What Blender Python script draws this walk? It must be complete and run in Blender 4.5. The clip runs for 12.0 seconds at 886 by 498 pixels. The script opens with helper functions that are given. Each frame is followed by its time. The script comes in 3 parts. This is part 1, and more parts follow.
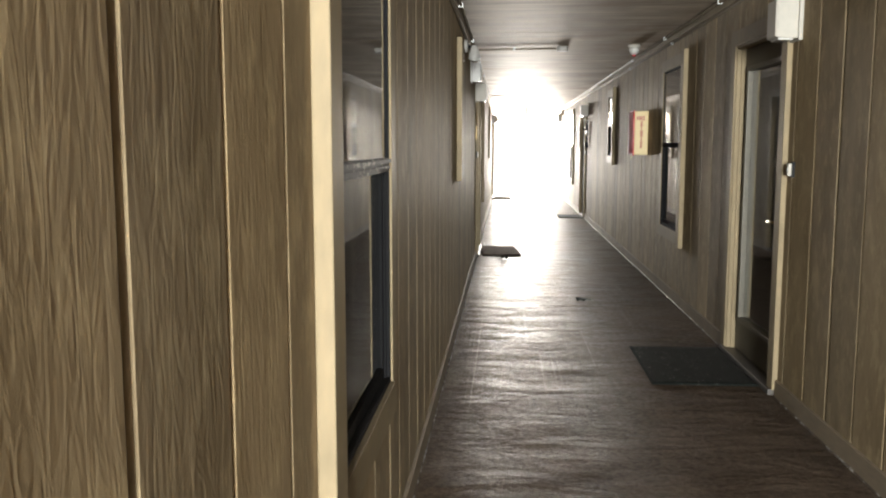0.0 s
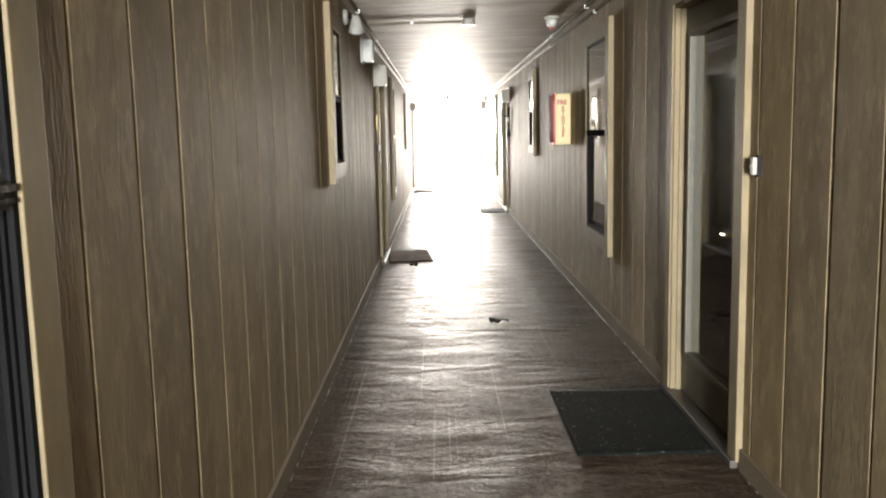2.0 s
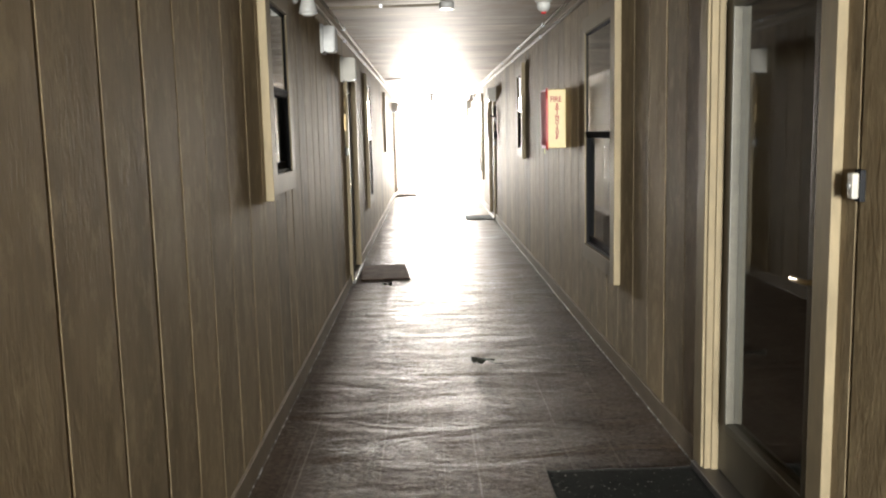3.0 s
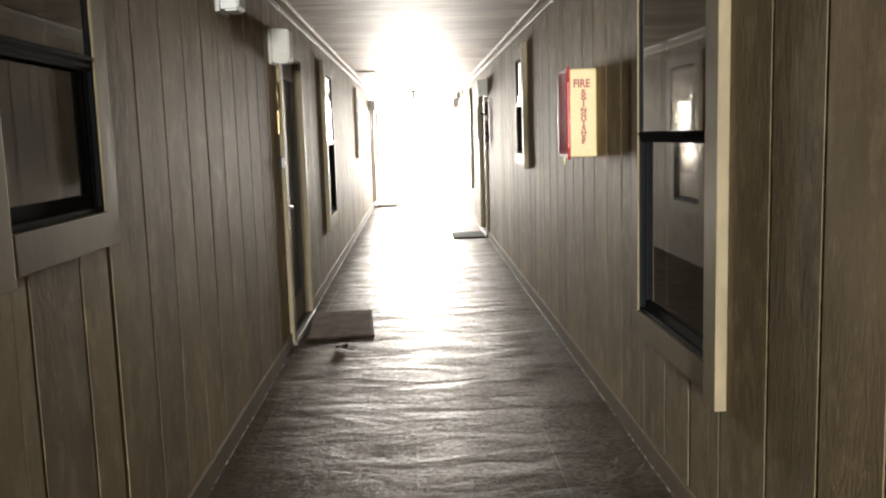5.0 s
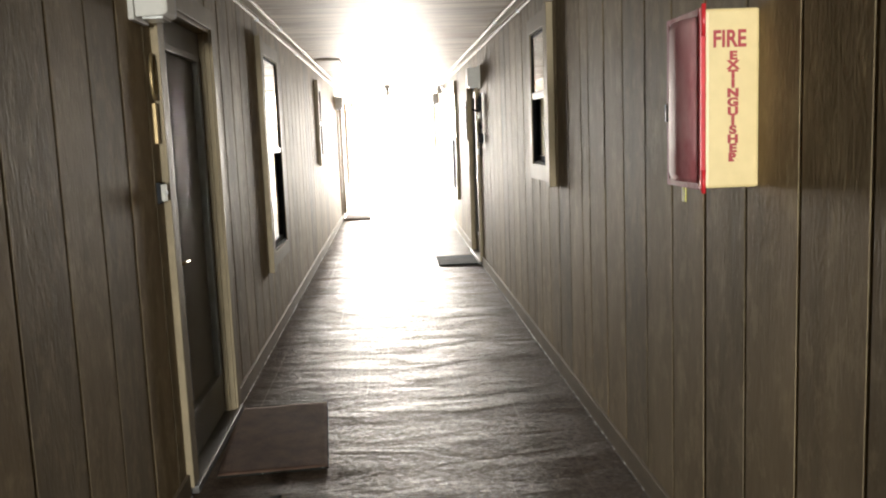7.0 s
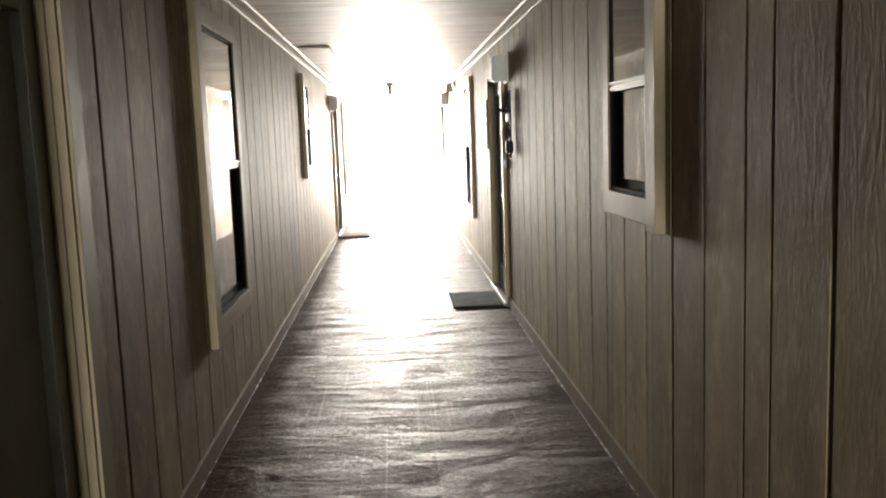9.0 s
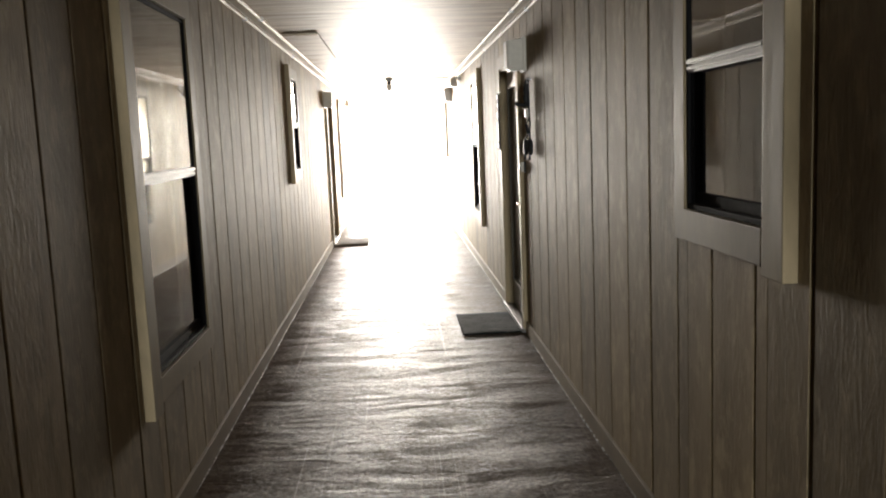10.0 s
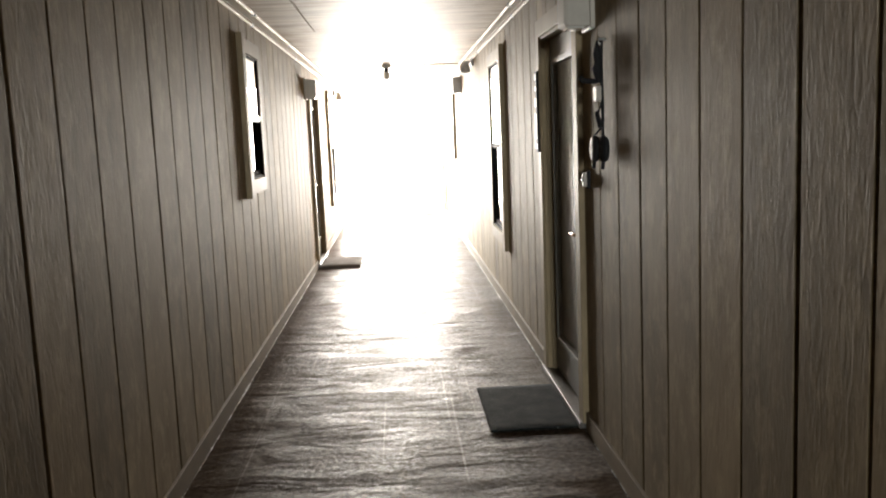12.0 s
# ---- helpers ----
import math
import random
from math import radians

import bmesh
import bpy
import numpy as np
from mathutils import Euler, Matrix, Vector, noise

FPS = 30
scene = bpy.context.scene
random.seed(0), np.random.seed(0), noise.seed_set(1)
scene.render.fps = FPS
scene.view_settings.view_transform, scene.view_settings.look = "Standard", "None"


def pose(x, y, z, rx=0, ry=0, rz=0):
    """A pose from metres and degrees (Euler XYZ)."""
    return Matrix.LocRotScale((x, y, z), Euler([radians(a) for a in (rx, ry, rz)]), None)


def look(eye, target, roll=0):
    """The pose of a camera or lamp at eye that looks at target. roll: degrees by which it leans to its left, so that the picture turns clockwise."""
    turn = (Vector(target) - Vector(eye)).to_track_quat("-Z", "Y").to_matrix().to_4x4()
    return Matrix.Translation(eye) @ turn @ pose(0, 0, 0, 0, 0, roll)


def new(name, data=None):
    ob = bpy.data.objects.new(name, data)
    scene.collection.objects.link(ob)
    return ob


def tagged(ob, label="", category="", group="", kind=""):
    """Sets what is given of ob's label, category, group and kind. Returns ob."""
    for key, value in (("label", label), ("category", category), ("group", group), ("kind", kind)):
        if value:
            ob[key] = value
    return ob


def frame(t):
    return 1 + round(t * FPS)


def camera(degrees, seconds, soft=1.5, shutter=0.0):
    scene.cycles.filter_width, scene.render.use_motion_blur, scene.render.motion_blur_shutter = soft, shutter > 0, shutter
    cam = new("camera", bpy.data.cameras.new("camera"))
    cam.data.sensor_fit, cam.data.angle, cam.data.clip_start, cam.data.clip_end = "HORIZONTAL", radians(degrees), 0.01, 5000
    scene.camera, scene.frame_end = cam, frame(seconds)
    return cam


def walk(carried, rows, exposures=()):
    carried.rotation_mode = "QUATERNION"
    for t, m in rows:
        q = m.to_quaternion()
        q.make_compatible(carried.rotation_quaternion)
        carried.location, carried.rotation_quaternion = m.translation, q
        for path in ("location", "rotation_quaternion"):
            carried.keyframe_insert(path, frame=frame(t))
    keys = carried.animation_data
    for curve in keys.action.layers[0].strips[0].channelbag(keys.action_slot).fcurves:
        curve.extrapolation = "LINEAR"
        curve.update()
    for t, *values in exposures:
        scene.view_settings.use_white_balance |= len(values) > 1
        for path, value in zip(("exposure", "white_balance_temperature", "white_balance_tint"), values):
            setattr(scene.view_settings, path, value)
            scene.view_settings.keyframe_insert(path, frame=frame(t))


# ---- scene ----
# ---- camera ----
cam = camera(54.5, 12.0, soft=2.1)
PATH = [
    (0, (0.375, -0.211, 1.401), (0.225, 1.848, 1.152), 0.0),
    (0.5, (0.443, -0.074, 1.407), (0.287, 1.984, 1.149), -0.2),
    (1, (0.503, 0.271, 1.418), (0.390, 2.332, 1.151), -0.7),
    (1.5, (0.606, 0.703, 1.418), (0.568, 2.765, 1.144), -1.1),
    (2, (0.665, 1.178, 1.420), (0.670, 3.240, 1.144), -1.2),
    (2.5, (0.705, 1.715, 1.412), (0.729, 3.776, 1.136), -1.2),
    (3, (0.769, 2.280, 1.429), (0.803, 4.341, 1.154), -1.3),
    (3.5, (0.802, 2.861, 1.422), (0.840, 4.922, 1.147), -1.6),
    (5.5, (0.939, 5.220, 1.451), (1.009, 7.281, 1.179), -2.0),
    (6, (0.941, 5.822, 1.471), (1.028, 7.882, 1.194), -2.3),
    (6.5, (0.945, 6.450, 1.479), (1.050, 8.508, 1.203), -2.3),
    (7, (0.919, 7.031, 1.471), (1.035, 9.090, 1.195), -2.3),
    (9, (0.933, 9.112, 1.508), (1.043, 11.173, 1.239), -2.1),
    (9.5, (0.931, 9.643, 1.511), (1.038, 11.702, 1.243), -2.1),
    (10, (0.963, 10.186, 1.513), (1.067, 12.245, 1.241), -2.4),
    (10.5, (0.961, 10.730, 1.504), (1.064, 12.789, 1.232), -2.4),
    (11, (0.968, 11.268, 1.502), (1.070, 13.329, 1.229), -2.6),
    (11.5, (0.988, 11.808, 1.504), (1.090, 13.867, 1.230), -2.5),
    (12, (1.009, 12.408, 1.496), (1.108, 14.467, 1.223), -2.4),
]
EXPOSURES = [(0.0, 3.02), (0.5, 3.02), (1.0, 3.17), (1.5, 3.42), (2.5, 3.5), (5.5, 3.55), (7.0, 3.48), (9.5, 3.12), (10.5, 2.80), (12.0, 2.66)]
walk(cam, [(t, look(eye, target, roll)) for t, eye, target, roll in PATH], EXPOSURES)

# ---- plan: y runs along the corridor, x across it ----
W, H = 1.903, 2.42            # clear width and height
BACK, END, FAR = -8.0, 27.5, 30.3   # rear opening, end of roof and west wall, end of landing
LEAF = 0.012                 # thickness of the siding boards
THICK = 0.14                 # wall behind the boards

# ---- light ----
world = bpy.data.worlds.new("sky")
scene.world = world
world.use_nodes = True
sky = world.node_tree.nodes.new("ShaderNodeTexSky")
sky.sky_type, sky.sun_disc = "NISHITA", False
sky.sun_elevation, sky.sun_rotation = radians(48), radians(-35)
world.node_tree.links.new(sky.outputs[0], world.node_tree.nodes["Background"].inputs[0])
world.node_tree.nodes["Background"].inputs[1].default_value = 0.12

sun = new("sun", bpy.data.lights.new("sun", "SUN"))
sun.data.energy, sun.data.angle, sun.data.color = 4.0, radians(0.5), (1.0, 0.95, 0.87)
sun.matrix_world = look((-8, 45, 18), (0, 29, 0))


def sky_lamp(name, eye, target, width, height, power, colour):
    """Daylight entering at an open end of the corridor."""
    lamp = new(name, bpy.data.lights.new(name, "AREA"))
    lamp.data.shape, lamp.data.size, lamp.data.size_y = "RECTANGLE", width, height
    lamp.data.energy, lamp.data.color = power, colour
    lamp.matrix_world = look(eye, target)
    return lamp


sky_lamp("daylight_far_end", (0.45, FAR + 0.05, 1.65), (0.45, 0, 1.65), 3.2, 3.3, 640, (1.0, 0.922, 0.822))
sky_lamp("daylight_rear_end", (0.65, BACK - 0.02, 1.65), (0.65, 10, 1.65), 1.25, 1.5, 330, (0.97, 1.0, 0.98))


# ---- materials ----
def nodes_of(name):
    m = bpy.data.materials.new(name)
    m.use_nodes = True
    return m, m.node_tree, m.node_tree.nodes["Principled BSDF"]


def coords(nt, scale, spread=0.0):
    """Object coordinates scaled per axis, moved by a chance offset for each object where spread is given."""
    c = nt.nodes.new("ShaderNodeTexCoord")
    out = c.outputs["Object"]
    if spread:
        info = nt.nodes.new("ShaderNodeObjectInfo")
        mul = nt.nodes.new("ShaderNodeMath")
        mul.operation = "MULTIPLY"
        mul.inputs[1].default_value = spread
        nt.links.new(info.outputs["Random"], mul.inputs[0])
        add = nt.nodes.new("ShaderNodeVectorMath")
        nt.links.new(out, add.inputs[0])
        nt.links.new(mul.outputs[0], add.inputs[1])
        out = add.outputs[0]
    mapping = nt.nodes.new("ShaderNodeMapping")
    mapping.inputs["Scale"].default_value = scale
    nt.links.new(out, mapping.inputs[0])
    return mapping.outputs[0]


def noise_of(nt, vector, scale, detail=4.0, rough=0.55, twist=0.0):
    n = nt.nodes.new("ShaderNodeTexNoise")
    n.inputs["Scale"].default_value, n.inputs["Detail"].default_value = scale, detail
    n.inputs["Roughness"].default_value, n.inputs["Distortion"].default_value = rough, twist
    nt.links.new(vector, n.inputs["Vector"])
    return n.outputs["Fac"]


def ramp(nt, fac, stops):
    r = nt.nodes.new("ShaderNodeValToRGB")
    while len(r.color_ramp.elements) < len(stops):
        r.color_ramp.elements.new(0.5)
    for e, (p, c) in zip(r.color_ramp.elements, stops):
        e.position, e.color = p, (*c, 1) if len(c) == 3 else c
    nt.links.new(fac, r.inputs[0])
    return r.outputs[0]


def grey(v):
    return (v, v, v)


def mixed(nt, fac, a, b, how="MIX"):
    m = nt.nodes.new("ShaderNodeMix")
    m.data_type, m.blend_type = "RGBA", how
    fac_in, a_in, b_in = m.inputs[0], m.inputs[6], m.inputs[7]
    for value, socket in ((fac, fac_in), (a, a_in), (b, b_in)):
        if isinstance(value, (int, float)):
            socket.default_value = value
        elif isinstance(value, tuple):
            socket.default_value = (*value, 1)
        else:
            nt.links.new(value, socket)
    return m.outputs[2]


def bumped(nt, bsdf, heights):
    """Chains relief maps: (height, strength, distance)."""
    last = None
    for h, strength, distance in heights:
        b = nt.nodes.new("ShaderNodeBump")
        b.inputs["Strength"].default_value, b.inputs["Distance"].default_value = strength, distance
        nt.links.new(h, b.inputs["Height"])
        if last:
            nt.links.new(last, b.inputs["Normal"])
        last = b.outputs[0]
    nt.links.new(last, bsdf.inputs["Normal"])


def painted(name, colour, rough=0.5, grain=(60, 60, 60), relief=0.15, worn=(0.75, 1.2), spread=9.0, metal=0.0, spec=0.5):
    """Plain painted or moulded surface with faint mottling, dirt and relief."""
    m, nt, b = nodes_of(name)
    fine = noise_of(nt, coords(nt, grain, spread), 1.0, 4)
    broad = noise_of(nt, coords(nt, (3, 3, 3), spread), 1.0, 3)
    dark, light = tuple(c * worn[0] for c in colour), tuple(min(1, c * worn[1]) for c in colour)
    tone = ramp(nt, broad, [(0.3, dark), (0.7, light)])
    col = mixed(nt, 0.5, tone, ramp(nt, fine, [(0.3, dark), (0.7, light)]))
    nt.links.new(col, b.inputs["Base Color"])
    nt.links.new(ramp(nt, fine, [(0.25, grey(rough * 0.85)), (0.75, grey(min(1, rough * 1.15)))]), b.inputs["Roughness"])
    b.inputs["Metallic"].default_value, b.inputs["Specular IOR Level"].default_value = metal, spec
    bumped(nt, b, [(fine, relief, 0.002)])
    return m


def siding():
    """Grooved hardboard siding in taupe paint: raised cedar grain, scuffs and run marks."""
    m, nt, b = nodes_of("siding_paint")
    grain = noise_of(nt, coords(nt, (27, 31, 7), 37.0), 1.0, 2.5, 0.5, 2.2)
    fibre = noise_of(nt, coords(nt, (160, 210, 9), 37.0), 1.0, 3.0)
    stain = noise_of(nt, coords(nt, (4.0, 5.0, 1.6), 23.0), 1.0, 5.0, 0.65)
    run = noise_of(nt, coords(nt, (10, 12, 7), 51.0), 1.0, 6.0, 0.70)
    tone = ramp(nt, stain, [(0.30, (0.178, 0.130, 0.073)), (0.70, (0.305, 0.233, 0.142))])
    ridge = ramp(nt, grain, [(0.40, (0.170, 0.123, 0.068)), (0.58, (0.310, 0.237, 0.145))])
    col = mixed(nt, 0.10, tone, ridge)
    scuff = ramp(nt, run, [(0.50, grey(0)), (0.66, grey(0.55))])
    col = mixed(nt, scuff, col, (0.42, 0.330, 0.195))
    info = nt.nodes.new("ShaderNodeObjectInfo")
    col = mixed(nt, 1.0, col, ramp(nt, info.outputs["Random"], [(0.0, (0.80, 0.81, 0.83)), (1.0, (1.16, 1.14, 1.10))]), "MULTIPLY")
    nt.links.new(col, b.inputs["Base Color"])
    nt.links.new(ramp(nt, fibre, [(0.3, grey(0.62)), (0.7, grey(0.80))]), b.inputs["Roughness"])
    b.inputs["Specular IOR Level"].default_value = 0.13
    bumped(nt, b, [(grain, 0.38, 0.0048), (fibre, 0.08, 0.0012)])
    return m


def floor_coat():
    """Dark brown deck membrane: brushed crosswise in wrinkled ridges, worn and scratched lengthwise, half glossy."""
    m, nt, b = nodes_of("floor_coating")
    ridge = noise_of(nt, coords(nt, (3.2, 9, 1)), 1.0, 4.0, 0.58, 1.2)
    swell = noise_of(nt, coords(nt, (1.6, 3.6, 1)), 1.0, 3.0, 0.5, 0.9)
    grit = noise_of(nt, coords(nt, (55, 120, 1)), 1.0, 4.0, 0.7)
    weave = noise_of(nt, coords(nt, (38, 44, 1)), 1.0, 5.0, 0.72, 0.6)
    patch = noise_of(nt, coords(nt, (2.4, 4.5, 1)), 1.0, 6.0, 0.68, 0.7)
    wear = noise_of(nt, coords(nt, (3.0, 0.8, 1)), 1.0, 5.0, 0.65)
    scratch = noise_of(nt, coords(nt, (66, 0.26, 1)), 1.0, 1.5, 0.5, 0.25)
    col = mixed(nt, 0.5, ramp(nt, wear, [(0.30, (0.043, 0.031, 0.022)), (0.72, (0.122, 0.091, 0.067))]),
                ramp(nt, weave, [(0.36, (0.026, 0.018, 0.013)), (0.66, (0.120, 0.086, 0.061))]))
    lines = ramp(nt, scratch, [(0.66, grey(0)), (0.74, grey(0.5))])
    lines = mixed(nt, 1.0, lines, ramp(nt, grit, [(0.42, grey(0.1)), (0.55, grey(1.0))]), "MULTIPLY")
    col = mixed(nt, lines, col, (0.24, 0.205, 0.165))
    nt.links.new(col, b.inputs["Base Color"])
    # specular level falls off towards the west wall, along a noise-drifted edge
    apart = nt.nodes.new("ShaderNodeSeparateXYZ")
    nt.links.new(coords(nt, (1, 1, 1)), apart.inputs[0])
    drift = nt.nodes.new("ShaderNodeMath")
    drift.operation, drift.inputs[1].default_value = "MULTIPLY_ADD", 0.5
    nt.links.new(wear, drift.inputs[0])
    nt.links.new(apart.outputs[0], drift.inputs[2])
    west_falloff = ramp(nt, drift.outputs[0], [(0.36, grey(0.12)), (0.58, grey(1.0))])
    gloss = mixed(nt, 0.5, ramp(nt, wear, [(0.34, grey(0.31)), (0.66, grey(0.48))]), ramp(nt, weave, [(0.3, grey(0.50)), (0.7, grey(0.32))]))
    nt.links.new(gloss, b.inputs["Roughness"])
    coat = mixed(nt, 1.0, ramp(nt, patch, [(0.36, grey(0.10)), (0.60, grey(1.0))]), ramp(nt, weave, [(0.40, grey(0.25)), (0.64, grey(1.0))]), "MULTIPLY")
    coat = mixed(nt, 1.0, coat, west_falloff, "MULTIPLY")
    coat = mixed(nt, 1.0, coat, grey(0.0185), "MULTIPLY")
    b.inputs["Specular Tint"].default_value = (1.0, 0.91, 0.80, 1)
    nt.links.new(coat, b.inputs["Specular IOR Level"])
    bumped(nt, b, [(swell, 0.9, 0.040), (ridge, 0.42, 0.020), (weave, 1.0, 0.0066), (grit, 0.7, 0.0016)])
    return m


def ceiling_ply():
    """Painted plywood soffit with grain across the corridor, weather stains."""
    m, nt, b = nodes_of("ceiling_plywood")
    grain = noise_of(nt, coords(nt, (1.6, 26, 1)), 1.0, 5.0, 0.62, 0.5)
    streak = noise_of(nt, coords(nt, (0.7, 6.5, 1)), 1.0, 4.0, 0.6, 0.4)
    stain = noise_of(nt, coords(nt, (1.5, 1.1, 1)), 1.0, 5.0, 0.6)
    col = mixed(nt, 0.5, ramp(nt, streak, [(0.36, (0.19, 0.138, 0.090)), (0.62, (0.60, 0.505, 0.38))]),
                ramp(nt, grain, [(0.38, (0.21, 0.163, 0.115)), (0.62, (0.63, 0.545, 0.435))]))
    col = mixed(nt, ramp(nt, stain, [(0.48, grey(0)), (0.66, grey(0.75))]), col, (0.27, 0.190, 0.118))
    nt.links.new(col, b.inputs["Base Color"])
    b.inputs["Roughness"].default_value = 0.6
    b.inputs["Specular IOR Level"].default_value = 0.15
    bumped(nt, b, [(streak, 0.30, 0.006), (grain, 0.30, 0.002)])
    return m


def peeling(name, under, over, where=0.5):
    """Dark metal with old pale paint flaking off it."""
    m, nt, b = nodes_of(name)
    flake = noise_of(nt, coords(nt, (16, 16, 40), 5.0), 1.0, 6.0, 0.7)
    fac = ramp(nt, flake, [(where, grey(0)), (where + 0.04, grey(1))])
    nt.links.new(mixed(nt, fac, under, over), b.inputs["Base Color"])
    b.inputs["Roughness"].default_value = 0.6
    b.inputs["Specular IOR Level"].default_value = 0.08
    bumped(nt, b, [(fac, 0.4, 0.001)])
    return m


def glass_of(name, tint, ior, rough):
    m, nt, b = nodes_of(name)
    b.inputs["Base Color"].default_value = (*tint, 1)
    b.inputs["Transmission Weight"].default_value, b.inputs["IOR"].default_value = 1.0, ior
    smear = noise_of(nt, coords(nt, (5, 5, 2.5), 7.0), 1.0, 4.0)
    nt.links.new(ramp(nt, smear, [(0.35, grey(rough)), (0.75, grey(rough + 0.05))]), b.inputs["Roughness"])
    return m


def mat_weave(name, dark, light, speck=0.0):
    m, nt, b = nodes_of(name)
    fine = noise_of(nt, coords(nt, (240, 240, 240)), 1.0, 2.0)
    broad = noise_of(nt, coords(nt, (7, 7, 7)), 1.0, 5.0, 0.65)
    col = mixed(nt, 0.5, ramp(nt, broad, [(0.35, dark), (0.68, light)]), ramp(nt, fine, [(0.35, dark), (0.68, light)]))
    if speck:
        dots = noise_of(nt, coords(nt, (62, 48, 60)), 1.0, 3.0, 0.6, 0.5)
        col = mixed(nt, ramp(nt, dots, [(0.66, grey(0)), (0.70, grey(speck))]), col, (0.24, 0.24, 0.22))
    nt.links.new(col, b.inputs["Base Color"])
    b.inputs["Roughness"].default_value = 0.9
    b.inputs["Specular IOR Level"].default_value = 0.03
    bumped(nt, b, [(fine, 0.6, 0.004), (broad, 0.3, 0.006)])
    return m


def cabinet_front():
    """Sun-faded red plastic cover, bleached to pink and white towards the bottom."""
    m, nt, b = nodes_of("faded_red_cover")
    blot = noise_of(nt, coords(nt, (9, 9, 5)), 1.0, 4.0)
    nt.links.new(ramp(nt, blot, [(0.36, (0.55, 0.17, 0.18)), (0.48, (0.70, 0.33, 0.33)), (0.66, (0.82, 0.52, 0.50))]), b.inputs["Base Color"])
    b.inputs["Roughness"].default_value = 0.6
    return m


SIDING = siding()
FLOOR = floor_coat()
CEILING = ceiling_ply()
TRIM = painted("trim_paint", (0.246, 0.193, 0.117), 0.6, (30, 30, 9), 0.35, spec=0.15)
BASE = painted("baseboard_paint", (0.215, 0.170, 0.118), 0.65, (30, 12, 60), 0.35, spec=0.15)
CAULK = peeling("caulk", (0.075, 0.058, 0.043), (0.42, 0.40, 0.37), 0.52)
CORE = painted("wall_core", (0.10, 0.083, 0.062), 0.8)
BRONZE = painted("bronze_aluminium", (0.012, 0.012, 0.013), 0.85, (80, 80, 80), 0.1, (0.8, 1.3), spec=0.12)
RAIL = peeling("flaking_rail", (0.035, 0.032, 0.029), (0.15, 0.137, 0.115), 0.55)
RAIL_GREY = painted("worn_grey_rail", (0.16, 0.15, 0.135), 0.5, (70, 70, 70), 0.2, (0.6, 1.4))
GLASS = glass_of("window_glass", (0.75, 0.75, 0.70), 3.0, 0.008)
# near-black sheet colour that stands for the unlit room behind the glass
ROOM = painted("unlit_room_dark", (0.022, 0.019, 0.015), 0.9, (90, 90, 3), 0.5)
DOOR = painted("door_paint", (0.215, 0.220, 0.208), 0.5, (40, 40, 12), 0.15)
DOOR_TAUPE = painted("taupe_door_paint", (0.135, 0.118, 0.088), 0.5, (40, 40, 12), 0.15, spec=0.2)
LITE = painted("lite_moulding", (0.150, 0.135, 0.103), 0.5, (40, 40, 40), 0.1)
SILL = painted("threshold_metal", (0.07, 0.062, 0.055), 0.45, (12, 80, 80), 0.3, metal=0.3)
WHITE = painted("white_plastic", (0.42, 0.392, 0.34), 0.5, (30, 30, 30), 0.08, (0.88, 1.08), spec=0.25)
GREY = painted("grey_enamel", (0.36, 0.345, 0.32), 0.4, (30, 30, 30), 0.1)
STEEL = painted("galvanised_steel", (0.42, 0.42, 0.41), 0.38, (50, 50, 50), 0.1, metal=0.6)
PIPE = painted("painted_conduit", (0.19, 0.155, 0.11), 0.65, (60, 6, 60), 0.2, spec=0.15)
IRON = painted("black_iron", (0.016, 0.016, 0.017), 0.65, (70, 70, 70), 0.4, spec=0.12)
BRASS = painted("aged_brass", (0.32, 0.23, 0.11), 0.35, (60, 60, 60), 0.1, metal=0.7)
CREAM = painted("cream_enamel", (0.64, 0.495, 0.235), 0.42, (25, 25, 25), 0.08, (0.9, 1.06))
RED = painted("red_enamel", (0.50, 0.022, 0.026), 0.35, (40, 40, 40), 0.05)
PRINT = painted("dark_red_print", (0.30, 0.018, 0.022), 0.5, (60, 60, 60), 0.05)
FADED = cabinet_front()
TAG = painted("yellow_tag", (0.62, 0.55, 0.06), 0.5)
LENS = painted("lamp_lens", (0.55, 0.54, 0.50), 0.12, (30, 30, 30), 0.02)
MAT_BLACK = mat_weave("black_rubber_mat", (0.006, 0.007, 0.006), (0.017, 0.019, 0.017), 0.9)
MAT_BROWN = mat_weave("brown_carpet_mat", (0.048, 0.027, 0.019), (0.150, 0.092, 0.064))
MAT_GREY = mat_weave("grey_carpet_mat", (0.018, 0.020, 0.021), (0.050, 0.054, 0.055), 0.18)
MAT_TAN = mat_weave("tan_coir_mat", (0.065, 0.052, 0.042), (0.150, 0.118, 0.095))
DEAD_LEAF = painted("dead_leaf", (0.040, 0.038, 0.030), 0.8, (90, 90, 90), 0.5, spec=0.05)
CONCRETE = painted("sunlit_concrete", (0.40, 0.39, 0.37), 0.8, (14, 14, 14), 0.4)


# ---- building blocks ----
def box_into(bm, a, b, bevel=0.0):
    lo, hi = [min(p, q) for p, q in zip(a, b)], [max(p, q) for p, q in zip(a, b)]
    v = [bm.verts.new((x, y, z)) for x in (lo[0], hi[0]) for y in (lo[1], hi[1]) for z in (lo[2], hi[2])]
    f = [bm.faces.new([v[i] for i in q]) for q in ((0, 1, 3, 2), (4, 6, 7, 5), (0, 4, 5, 1), (2, 3, 7, 6), (0, 2, 6, 4), (1, 5, 7, 3))]
    if bevel:
        edges = list({e for q in f for e in q.edges})
        bmesh.ops.bevel(bm, geom=edges, offset=bevel, segments=2, affect="EDGES", profile=0.6)
    return bm


def slab(a, b, bevel=0.0):
    return box_into(bmesh.new(), a, b, bevel)


